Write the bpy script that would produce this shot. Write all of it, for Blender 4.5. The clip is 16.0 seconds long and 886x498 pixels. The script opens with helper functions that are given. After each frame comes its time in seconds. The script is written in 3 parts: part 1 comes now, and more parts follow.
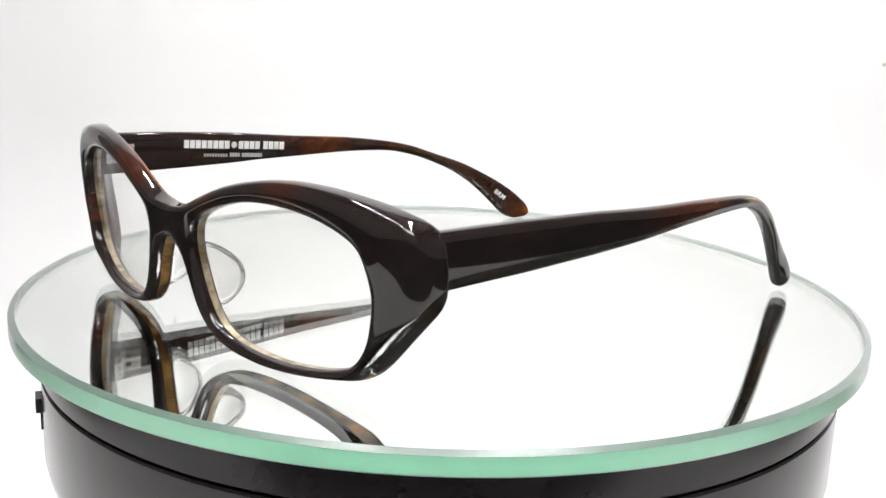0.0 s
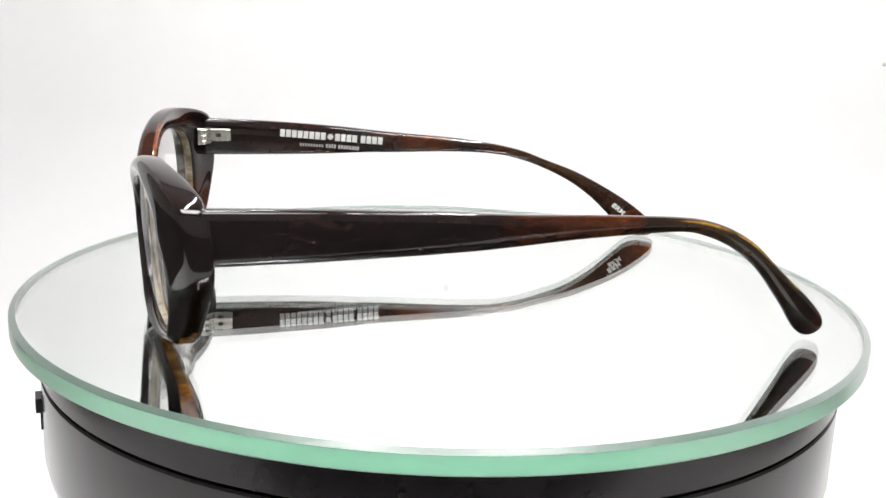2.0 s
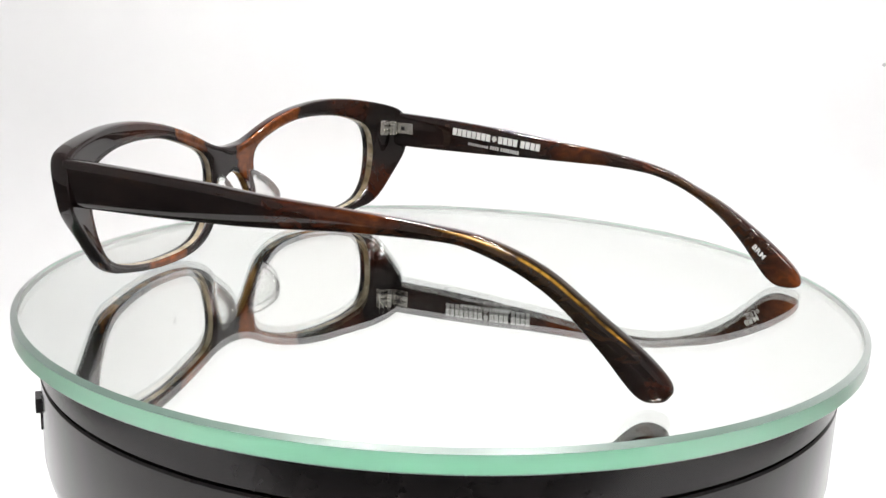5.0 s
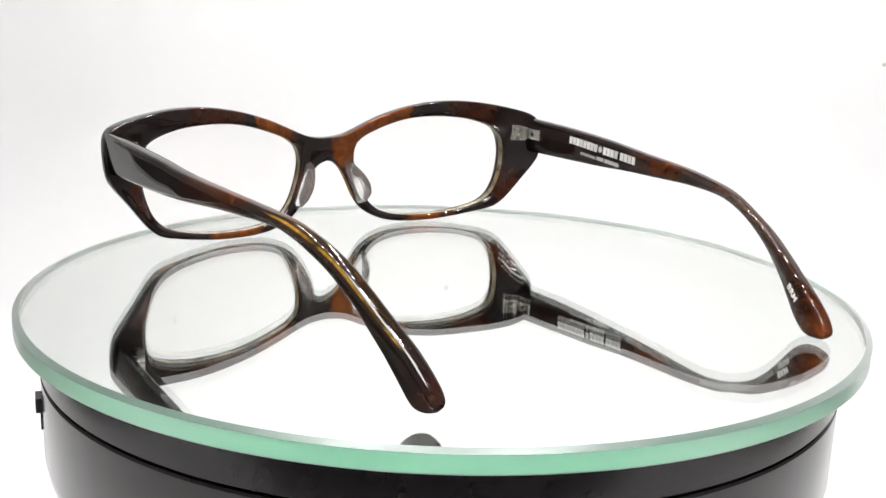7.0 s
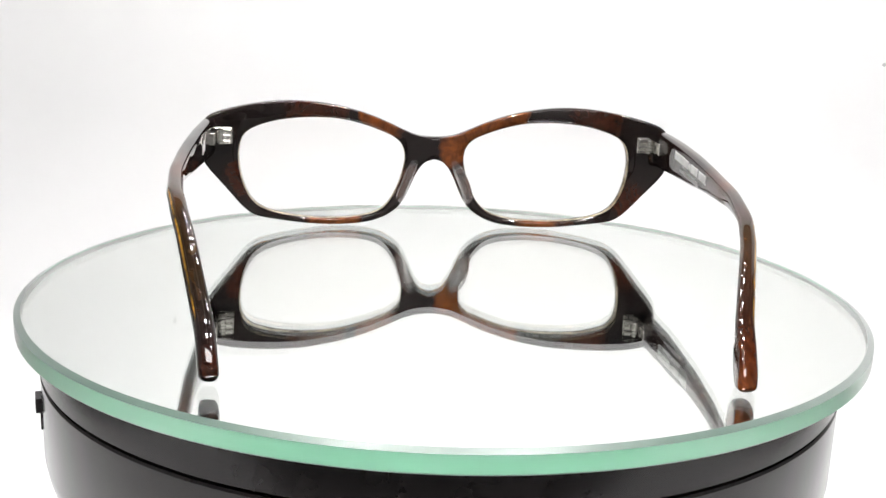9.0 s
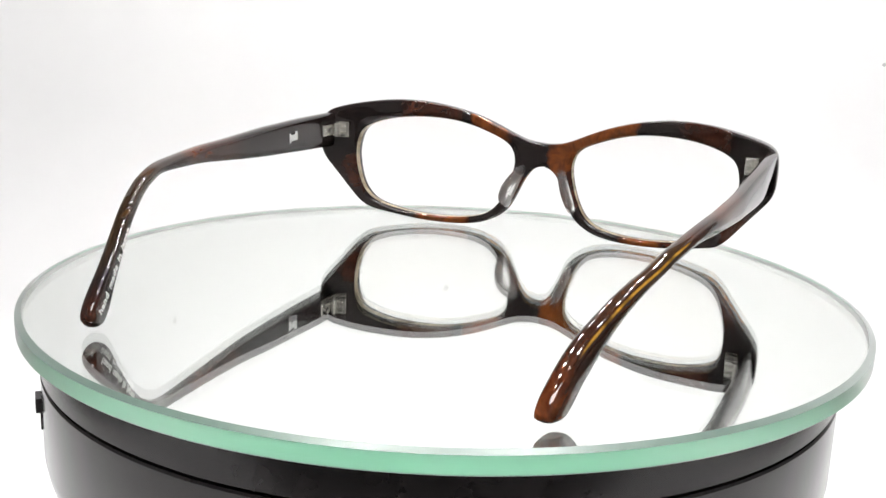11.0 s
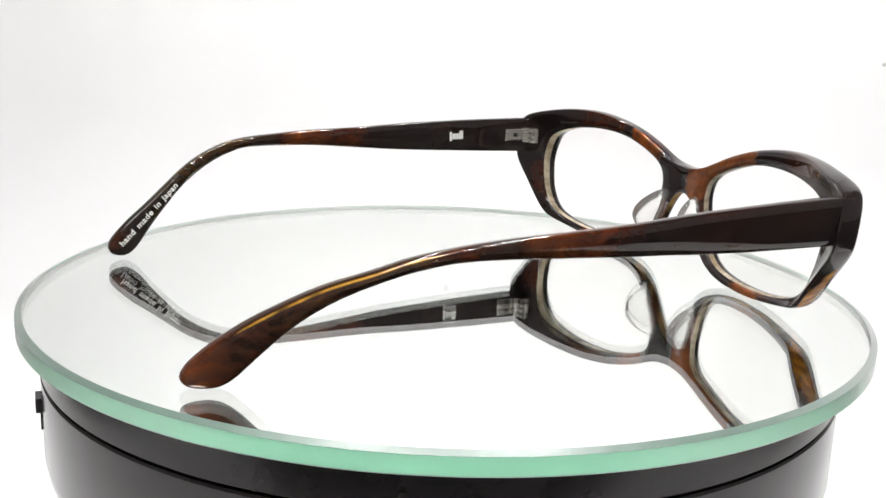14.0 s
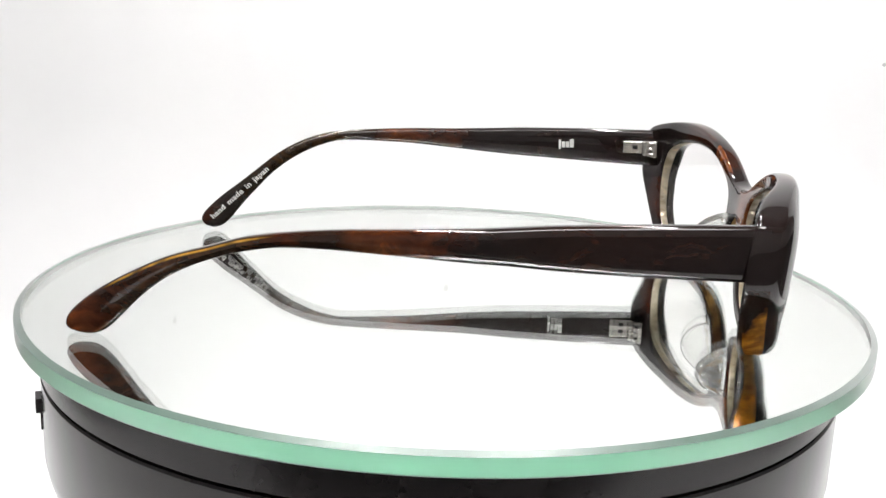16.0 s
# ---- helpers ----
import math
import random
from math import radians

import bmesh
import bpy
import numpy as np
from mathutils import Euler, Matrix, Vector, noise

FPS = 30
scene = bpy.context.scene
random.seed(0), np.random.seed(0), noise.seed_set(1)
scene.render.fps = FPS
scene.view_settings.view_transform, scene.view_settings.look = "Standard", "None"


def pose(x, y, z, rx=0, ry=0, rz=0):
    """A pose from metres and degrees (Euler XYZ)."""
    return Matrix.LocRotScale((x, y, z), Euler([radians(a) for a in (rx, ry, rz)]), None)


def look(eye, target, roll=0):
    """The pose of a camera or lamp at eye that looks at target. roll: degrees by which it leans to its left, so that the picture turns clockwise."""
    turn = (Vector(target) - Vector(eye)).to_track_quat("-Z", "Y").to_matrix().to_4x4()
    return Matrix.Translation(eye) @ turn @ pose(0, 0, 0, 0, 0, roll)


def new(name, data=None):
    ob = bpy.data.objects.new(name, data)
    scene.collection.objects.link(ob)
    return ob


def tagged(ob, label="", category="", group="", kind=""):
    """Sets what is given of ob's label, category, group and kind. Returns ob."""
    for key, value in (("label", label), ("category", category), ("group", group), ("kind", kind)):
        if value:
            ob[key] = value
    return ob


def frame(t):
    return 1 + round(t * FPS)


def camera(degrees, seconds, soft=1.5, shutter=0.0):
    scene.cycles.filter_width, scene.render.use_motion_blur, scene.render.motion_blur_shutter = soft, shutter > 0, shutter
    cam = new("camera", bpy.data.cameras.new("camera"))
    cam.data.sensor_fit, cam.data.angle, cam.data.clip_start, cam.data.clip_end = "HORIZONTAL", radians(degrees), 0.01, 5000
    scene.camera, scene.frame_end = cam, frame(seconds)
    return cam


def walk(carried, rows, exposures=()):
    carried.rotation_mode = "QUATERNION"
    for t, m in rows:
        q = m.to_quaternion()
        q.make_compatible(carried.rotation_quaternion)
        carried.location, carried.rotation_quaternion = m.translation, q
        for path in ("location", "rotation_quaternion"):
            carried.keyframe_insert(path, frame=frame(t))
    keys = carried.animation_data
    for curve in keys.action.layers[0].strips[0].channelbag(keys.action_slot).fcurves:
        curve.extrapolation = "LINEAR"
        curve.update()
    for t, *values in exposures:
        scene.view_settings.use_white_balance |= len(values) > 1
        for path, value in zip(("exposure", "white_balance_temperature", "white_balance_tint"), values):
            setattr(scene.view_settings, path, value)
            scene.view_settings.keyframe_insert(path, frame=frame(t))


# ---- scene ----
# ---- camera: it stands still before the turning disc ----
SPIN = -13.895            # degrees a second, clockwise from above
START = 131.08            # the spectacles' turn at 0 s
SECONDS = 16.0

cam = camera(44.97, SECONDS)
EYE = Vector((0.0, -0.275, 0.07496))
AHEAD = Vector((-0.003247, 0.972240, -0.233964))
cam_pose = look(EYE, EYE + AHEAD, 2.163)
walk(cam, [(0.0, cam_pose), (SECONDS, cam_pose)])
scene.view_settings.exposure = 0.0

# ---- world: next to nothing; the light box and an added room lamp give the light ----
world = bpy.data.worlds.new("room_light")
scene.world = world
world.use_nodes = True
world.node_tree.nodes["Background"].inputs[0].default_value = (1.0, 0.96, 0.92, 1)
world.node_tree.nodes["Background"].inputs[1].default_value = 0.02

LED_GLOW = 438.0
FILL_GLOW = 20.0


# ---- materials ----
def material(name):
    m = bpy.data.materials.new(name)
    m.use_nodes = True
    nt = m.node_tree
    return m, nt, nt.nodes, nt.links, nt.nodes["Principled BSDF"]


def ramp(nodes, stops):
    r = nodes.new("ShaderNodeValToRGB")
    el = r.color_ramp.elements
    while len(el) < len(stops):
        el.new(0.5)
    for e, (p, c) in zip(el, stops):
        e.position, e.color = p, (*c, 1)
    return r


def noise_tex(nodes, links, scale, detail=3.0, stretch=(1, 1, 1), rough=0.5):
    tc = nodes.new("ShaderNodeTexCoord")
    mp = nodes.new("ShaderNodeMapping")
    mp.inputs["Scale"].default_value = stretch
    n = nodes.new("ShaderNodeTexNoise")
    n.inputs["Scale"].default_value = scale
    n.inputs["Detail"].default_value = detail
    n.inputs["Roughness"].default_value = rough
    links.new(tc.outputs["Object"], mp.inputs[0])
    links.new(mp.outputs[0], n.inputs["Vector"])
    return n


def bump(nodes, links, tex, bsdf, strength, distance):
    b = nodes.new("ShaderNodeBump")
    b.inputs["Strength"].default_value = strength
    b.inputs["Distance"].default_value = distance
    links.new(tex.outputs[0], b.inputs["Height"])
    links.new(b.outputs[0], bsdf.inputs["Normal"])


def paper_white():
    m, nt, nodes, links, b = material("white_sheet")
    n = noise_tex(nodes, links, 9.0, 4.0)
    r = ramp(nodes, [(0.3, (0.80, 0.80, 0.80)), (0.7, (0.84, 0.84, 0.835))])
    links.new(n.outputs[0], r.inputs[0])
    links.new(r.outputs[0], b.inputs["Base Color"])
    b.inputs["Roughness"].default_value = 0.8
    b.inputs["Specular IOR Level"].default_value = 0.2
    bump(nodes, links, noise_tex(nodes, links, 700.0), b, 0.1, 0.0003)
    return m


def acetate(name, colour_of, clear, streak, inner=0.12):
    """Polished tortoiseshell acetate. colour_of builds the clouds from warped object coordinates; streak adds fine amber drawn along y."""
    m, nt, nodes, links, b = material(name)
    tc = nodes.new("ShaderNodeTexCoord")
    warp = nodes.new("ShaderNodeTexNoise")
    warp.inputs["Scale"].default_value = 75.0
    warp.inputs["Detail"].default_value = 3.0
    links.new(tc.outputs["Object"], warp.inputs["Vector"])
    push = nodes.new("ShaderNodeVectorMath")
    push.operation = "MULTIPLY_ADD"
    push.inputs[1].default_value = (0.014, 0.022, 0.014)
    links.new(warp.outputs["Color"], push.inputs[0])
    shift = nodes.new("ShaderNodeVectorMath")
    shift.inputs[1].default_value = (-0.007, -0.011, -0.007)
    links.new(tc.outputs["Object"], shift.inputs[0])
    links.new(shift.outputs[0], push.inputs[2])
    colour = colour_of(nodes, links, push.outputs[0], tc.outputs["Object"])
    mp = nodes.new("ShaderNodeMapping")
    mp.inputs["Scale"].default_value = (1.0, 0.10, 1.0)
    links.new(push.outputs[0], mp.inputs[0])
    fine = nodes.new("ShaderNodeTexNoise")
    fine.inputs["Scale"].default_value = 520.0
    fine.inputs["Detail"].default_value = 3.0
    links.new(mp.outputs[0], fine.inputs["Vector"])
    grain = ramp(nodes, [(0.3, (0.55, 0.5, 0.45)), (0.55, (1.0, 1.0, 1.0)), (0.72, (1.0 + streak * 1.3, 1.0 + streak * 0.9, 1.0 + streak * 0.4))])
    links.new(fine.outputs[0], grain.inputs[0])
    mix = nodes.new("ShaderNodeMix")
    mix.data_type, mix.blend_type = "RGBA", "MULTIPLY"
    mix.inputs[0].default_value = 1.0
    links.new(colour, mix.inputs[6])
    links.new(grain.outputs[0], mix.inputs[7])
    links.new(mix.outputs[2], b.inputs["Base Color"])
    b.inputs["Roughness"].default_value = 0.014
    b.inputs["IOR"].default_value = 1.49
    t = nodes.new("ShaderNodeBsdfTranslucent")
    links.new(mix.outputs[2], t.inputs[0])
    ms = nodes.new("ShaderNodeMixShader")
    ms.inputs[0].default_value = clear
    links.new(b.outputs[0], ms.inputs[1])
    links.new(t.outputs[0], ms.inputs[2])
    # light thrown back from inside the sheet, tinted by it
    deep = nodes.new("ShaderNodeBsdfGlossy")
    deep.inputs["Roughness"].default_value = 0.09
    tint = nodes.new("ShaderNodeVectorMath")
    tint.operation = "SCALE"
    tint.inputs["Scale"].default_value = inner
    links.new(mix.outputs[2], tint.inputs[0])
    links.new(tint.outputs[0], deep.inputs["Color"])
    bump(nodes, links, noise_tex(nodes, links, 130.0, 2.0, (1.0, 0.35, 1.0)), deep, 0.3, 0.0006)
    both = nodes.new("ShaderNodeAddShader")
    links.new(ms.outputs[0], both.inputs[0])
    links.new(deep.outputs[0], both.inputs[1])
    links.new(both.outputs[0], nodes["Material Output"].inputs[0])
    bump(nodes, links, noise_tex(nodes, links, 80.0, 1.0), b, 0.10, 0.0004)
    return m


def along_temple(stops):
    """Clouds that follow one another along the temple: (y in mm, colour), with a painted amber glint line."""
    def make(nodes, links, vec, straight):
        sep = nodes.new("ShaderNodeSeparateXYZ")
        links.new(vec, sep.inputs[0])
        mr = nodes.new("ShaderNodeMapRange")
        mr.inputs["From Min"].default_value, mr.inputs["From Max"].default_value = -0.086, 0.066
        links.new(sep.outputs[1], mr.inputs[0])
        r = ramp(nodes, [((y + 86) / 152, c) for y, c in stops])
        links.new(mr.outputs[0], r.inputs[0])
        # Amber line painted in for lamp light gathered by the acetate.
        at = nodes.new("ShaderNodeAttribute")
        at.attribute_name = "glint_line"
        n = nodes.new("ShaderNodeTexNoise")
        n.inputs["Scale"].default_value = 150.0
        n.inputs["Detail"].default_value = 2.0
        links.new(straight, n.inputs["Vector"])
        cut = nodes.new("ShaderNodeMapRange")
        cut.inputs["From Min"].default_value, cut.inputs["From Max"].default_value = 0.30, 0.50
        links.new(n.outputs[0], cut.inputs[0])
        mul = nodes.new("ShaderNodeMath")
        mul.operation = "MULTIPLY"
        links.new(cut.outputs[0], mul.inputs[0])
        thin = nodes.new("ShaderNodeMapRange")
        thin.interpolation_type = "SMOOTHSTEP"
        thin.inputs["From Min"].default_value, thin.inputs["From Max"].default_value = 0.5, 0.95
        links.new(at.outputs["Fac"], thin.inputs[0])
        links.new(thin.outputs[0], mul.inputs[1])
        mx = nodes.new("ShaderNodeMix")
        mx.data_type = "RGBA"
        mx.inputs[7].default_value = (0.42, 0.23, 0.035, 1)
        links.new(mul.outputs[0], mx.inputs[0])
        links.new(r.outputs[0], mx.inputs[6])
        return mx.outputs[2]
    return make


def clouds(base, spots):
    """Cloud spots (x, z, radius in mm, colour) on a base colour, seen through the depth of the front."""
    def make(nodes, links, vec, straight):
        flat = nodes.new("ShaderNodeVectorMath")
        flat.operation = "MULTIPLY"
        flat.inputs[1].default_value = (1, 0, 1)
        links.new(vec, flat.inputs[0])
        rgb = nodes.new("ShaderNodeRGB")
        rgb.outputs[0].default_value = (*base, 1)
        last = rgb.outputs[0]
        for x, z, rad, c in spots:
            d = nodes.new("ShaderNodeVectorMath")
            d.operation = "DISTANCE"
            d.inputs[1].default_value = (x * 0.001, 0, z * 0.001)
            links.new(flat.outputs[0], d.inputs[0])
            mr = nodes.new("ShaderNodeMapRange")
            mr.interpolation_type = "SMOOTHSTEP"
            mr.inputs["From Min"].default_value, mr.inputs["From Max"].default_value = rad * 0.001, rad * 0.00062
            links.new(d.outputs["Value"], mr.inputs[0])
            mx = nodes.new("ShaderNodeMix")
            mx.data_type = "RGBA"
            mx.inputs[7].default_value = (*c, 1)
            links.new(mr.outputs[0], mx.inputs[0])
            links.new(last, mx.inputs[6])
            last = mx.outputs[2]
        return last
    return make


def veined(dark, amber, lo, hi, scale, drawn=1.0, fade=None):
    """Amber broken by dark veins."""
    def make(nodes, links, vec, straight):
        n = nodes.new("ShaderNodeTexNoise")
        n.inputs["Scale"].default_value = scale
        n.inputs["Detail"].default_value = 2.0
        mp = nodes.new("ShaderNodeMapping")
        mp.inputs["Scale"].default_value = (1.0, 1.0, drawn)
        links.new(vec if drawn == 1.0 else straight, mp.inputs[0])
        links.new(mp.outputs[0], n.inputs["Vector"])
        r = ramp(nodes, [(lo, dark), (hi, amber)])
        if fade is None:
            links.new(n.outputs[0], r.inputs[0])
            return r.outputs[0]
        sep = nodes.new("ShaderNodeSeparateXYZ")
        links.new(vec, sep.inputs[0])
        less = nodes.new("ShaderNodeMapRange")
        less.inputs["From Min"].default_value, less.inputs["From Max"].default_value = fade[0] * 0.001, fade[1] * 0.001
        less.inputs["To Max"].default_value = 0.35
        links.new(sep.outputs[2], less.inputs[0])
        sub = nodes.new("ShaderNodeMath")
        sub.operation = "SUBTRACT"
        links.new(n.outputs[0], sub.inputs[0])
        links.new(less.outputs[0], sub.inputs[1])
        links.new(sub.outputs[0], r.inputs[0])
        return r.outputs[0]
    return make


def clear_sheet(name, tint, sheen):
    """Clear plastic seen as a thin shell: straight-through light with a Fresnel sheen."""
    m, nt, nodes, links, b = material(name)
    nodes.remove(b)
    tr = nodes.new("ShaderNodeBsdfTransparent")
    tr.inputs[0].default_value = (*tint, 1)
    gl = nodes.new("ShaderNodeBsdfGlossy")
    gl.inputs["Roughness"].default_value = 0.02
    lw = nodes.new("ShaderNodeLayerWeight")
    lw.inputs[0].default_value = 0.5
    pw = nodes.new("ShaderNodeMath")
    pw.operation = "POWER"
    pw.inputs[1].default_value = 4.5
    links.new(lw.outputs["Facing"], pw.inputs[0])
    fr = nodes.new("ShaderNodeMapRange")
    fr.inputs["To Min"].default_value, fr.inputs["To Max"].default_value = sheen
    links.new(pw.outputs[0], fr.inputs[0])
    ms = nodes.new("ShaderNodeMixShader")
    links.new(fr.outputs[0], ms.inputs[0])
    links.new(tr.outputs[0], ms.inputs[1])
    links.new(gl.outputs[0], ms.inputs[2])
    links.new(ms.outputs[0], nodes["Material Output"].inputs[0])
    return m


def solid_glass(name, tint, ior=1.5):
    m, nt, nodes, links, b = material(name)
    nodes.remove(b)
    g = nodes.new("ShaderNodeBsdfGlass")
    g.inputs["Color"].default_value = (*tint, 1)
    g.inputs["Roughness"].default_value = 0.0
    g.inputs["IOR"].default_value = ior
    links.new(g.outputs[0], nodes["Material Output"].inputs[0])
    return m


def pad_plastic():
    """Clear soft plastic with a faint milky bloom."""
    m, nt, nodes, links, b = material("clear_acetate")
    b.inputs["Base Color"].default_value = (0.86, 0.86, 0.85, 1)
    b.inputs["Roughness"].default_value = 0.12
    g = nodes.new("ShaderNodeBsdfGlass")
    g.inputs["Color"].default_value = (0.98, 0.98, 0.975, 1)
    g.inputs["IOR"].default_value = 1.45
    t = nodes.new("ShaderNodeBsdfTranslucent")
    t.inputs[0].default_value = (0.9, 0.9, 0.89, 1)
    m1, m2 = nodes.new("ShaderNodeMixShader"), nodes.new("ShaderNodeMixShader")
    m1.inputs[0].default_value, m2.inputs[0].default_value = 0.5, 0.90
    links.new(b.outputs[0], m1.inputs[1])
    links.new(t.outputs[0], m1.inputs[2])
    links.new(m1.outputs[0], m2.inputs[1])
    links.new(g.outputs[0], m2.inputs[2])
    links.new(m2.outputs[0], nodes["Material Output"].inputs[0])
    return m


def silvering():
    m, nt, nodes, links, b = material("mirror_silvering")
    b.inputs["Base Color"].default_value = (0.90, 0.915, 0.90, 1)
    b.inputs["Metallic"].default_value = 1.0
    b.inputs["Roughness"].default_value = 0.0
    return m


def green_edge(name, c0, c1, rough):
    """Polished plate edge: green light from within the glass is painted into its base colour."""
    m, nt, nodes, links, b = material(name)
    n = noise_tex(nodes, links, 60.0, 4.0, (1, 1, 4))
    r = ramp(nodes, [(0.3, c0), (0.7, c1)])
    links.new(n.outputs[0], r.inputs[0])
    links.new(r.outputs[0], b.inputs["Base Color"])
    b.inputs["Roughness"].default_value = rough
    b.inputs["IOR"].default_value = 1.5
    bump(nodes, links, noise_tex(nodes, links, 900.0, 3.0), b, 0.15, 0.0002)
    t = nodes.new("ShaderNodeBsdfTranslucent")
    links.new(r.outputs[0], t.inputs[0])
    ms = nodes.new("ShaderNodeMixShader")
    ms.inputs[0].default_value = 0.65
    links.new(b.outputs[0], ms.inputs[1])
    links.new(t.outputs[0], ms.inputs[2])
    # Strong gloss towards the sides stands in for backdrop light passing through.
    gl = nodes.new("ShaderNodeBsdfGlossy")
    gl.inputs["Roughness"].default_value = 0.3
    lw = nodes.new("ShaderNodeLayerWeight")
    lw.inputs[0].default_value = 0.5
    fr = nodes.new("ShaderNodeMath")
    fr.operation = "POWER"
    fr.inputs[1].default_value = 1.5
    links.new(lw.outputs["Facing"], fr.inputs[0])
    sheen = nodes.new("ShaderNodeMixShader")
    links.new(fr.outputs[0], sheen.inputs[0])
    links.new(ms.outputs[0], sheen.inputs[1])
    links.new(gl.outputs[0], sheen.inputs[2])
    links.new(sheen.outputs[0], nodes["Material Output"].inputs[0])
    return m


def ground_glass():
    """The ground chamfer round the top of the plate: deep green glass with a sheen."""
    m, nt, nodes, links, b = material("ground_glass_chamfer")
    n = noise_tex(nodes, links, 300.0, 3.0)
    r = ramp(nodes, [(0.3, (0.062, 0.115, 0.088)), (0.7, (0.078, 0.138, 0.106))])
    links.new(n.outputs[0], r.inputs[0])
    links.new(r.outputs[0], b.inputs["Base Color"])
    b.inputs["Roughness"].default_value = 0.4
    b.inputs["Specular IOR Level"].default_value = 0.2
    bump(nodes, links, n, b, 0.05, 0.0002)
    gl = nodes.new("ShaderNodeBsdfGlossy")
    gl.inputs["Roughness"].default_value = 0.35
    lw = nodes.new("ShaderNodeLayerWeight")
    lw.inputs[0].default_value = 0.5
    fr = nodes.new("ShaderNodeMath")
    fr.operation = "POWER"
    fr.inputs[1].default_value = 1.7
    links.new(lw.outputs["Facing"], fr.inputs[0])
    mx = nodes.new("ShaderNodeMixShader")
    links.new(fr.outputs[0], mx.inputs[0])
    links.new(b.outputs[0], mx.inputs[1])
    links.new(gl.outputs[0], mx.inputs[2])
    links.new(mx.outputs[0], nodes["Material Output"].inputs[0])
    return m


def painted_backlight():
    """Pale band inside the rim: paints the backdrop's light seen through the far edge."""
    m, nt, nodes, links, b = material("backlight_band")
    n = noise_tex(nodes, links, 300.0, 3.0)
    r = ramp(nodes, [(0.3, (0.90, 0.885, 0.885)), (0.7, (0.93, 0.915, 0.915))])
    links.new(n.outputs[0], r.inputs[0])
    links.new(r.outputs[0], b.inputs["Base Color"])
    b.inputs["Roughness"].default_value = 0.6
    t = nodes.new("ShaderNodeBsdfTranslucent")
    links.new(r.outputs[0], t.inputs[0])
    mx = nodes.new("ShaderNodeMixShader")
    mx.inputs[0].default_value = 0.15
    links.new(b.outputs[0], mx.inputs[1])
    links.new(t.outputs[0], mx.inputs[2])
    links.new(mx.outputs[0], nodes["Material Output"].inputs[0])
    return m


def plain(name, c, rough, metal=0.0, grain=0.0, spread=0.12):
    m, nt, nodes, links, b = material(name)
    n = noise_tex(nodes, links, 140.0, 4.0)
    r = ramp(nodes, [(0.3, tuple(v * (1 - spread) for v in c)), (0.7, tuple(min(1, v * (1 + spread)) for v in c))])
    links.new(n.outputs[0], r.inputs[0])
    links.new(r.outputs[0], b.inputs["Base Color"])
    b.inputs["Roughness"].default_value = rough
    b.inputs["Metallic"].default_value = metal
    if grain:
        bump(nodes, links, noise_tex(nodes, links, 1500.0, 3.0), b, grain, 0.0002)
    return m


def led_glow(name, strength):
    m, nt, nodes, links, b = material(name)
    b.inputs["Base Color"].default_value = (0.9, 0.85, 0.6, 1)
    b.inputs["Emission Color"].default_value = (1.0, 0.983, 0.985, 1)
    b.inputs["Emission Strength"].default_value = strength
    return m


WHITE = paper_white()
DARK = (0.0130, 0.0086, 0.0082)
BROWN, RUST, AMBER_C, OLIVE = (0.135, 0.036, 0.008), (0.036, 0.0105, 0.0055), (0.46, 0.18, 0.022), (0.034, 0.017, 0.0065)
FRONT_ACETATE = acetate("dark_acetate", clouds(DARK, [(-14, 31, 7, RUST), (20, 34, 9, RUST), (-40, 36, 8, RUST), (50, 35, 6, RUST), (66, 14, 6, RUST)]), 0.03, 0.3)
BACK_ACETATE = acetate("tortoise_acetate", clouds(DARK, [
    (-36, 36.5, 12, RUST), (56, 34, 9, RUST), (66, 10, 7, RUST), (-9, 14, 7, RUST), (13, 15, 8, RUST), (-58, 15, 7, RUST),
    (-13, 32.6, 7.5, BROWN), (-18, 34.2, 5.5, BROWN), (8, 23.5, 4.8, BROWN), (12, 28.5, 7.0, BROWN), (3.5, 30, 4.5, DARK), (19, 33.5, 7.5, BROWN), (27, 36.8, 6.5, BROWN),
    (-31, 1, 9.5, BROWN), (39, 1, 8.5, BROWN), (46, 2, 5, RUST)]), 0.06, 0.35)
AMBER = acetate("amber_acetate", veined((0.016, 0.008, 0.005), AMBER_C, 0.40, 0.60, 240.0, 0.10, (12, 24)), 0.35, 0.5, 0.2)
AMBER_LOW = acetate("amber_acetate_low", veined((0.016, 0.008, 0.005), AMBER_C, 0.40, 0.60, 240.0, 0.10, (4, 14)), 0.35, 0.5, 0.2)
HONEY = acetate("honey_acetate", veined((0.07, 0.030, 0.012), (0.48, 0.27, 0.09), 0.38, 0.62, 110.0, 0.4), 0.45, 0.3)
HORN = acetate("pale_horn_acetate", veined((0.26, 0.19, 0.10), (0.66, 0.58, 0.43), 0.34, 0.56, 80.0), 0.50, 0.25)
TEMPLE_R = acetate("tortoise_acetate_right", along_temple([(-86, (0.055, 0.015, 0.006)), (-79, RUST), (-73, DARK), (-60, (0.02, 0.012, 0.006)), (-48, OLIVE), (-40, (0.034, 0.015, 0.006)),
                   (-28, (0.018, 0.009, 0.006)), (-20, (0.090, 0.022, 0.005)), (-8, RUST), (0, RUST), (8, DARK), (60, DARK)]), 0.05, 0.7, 0.08)
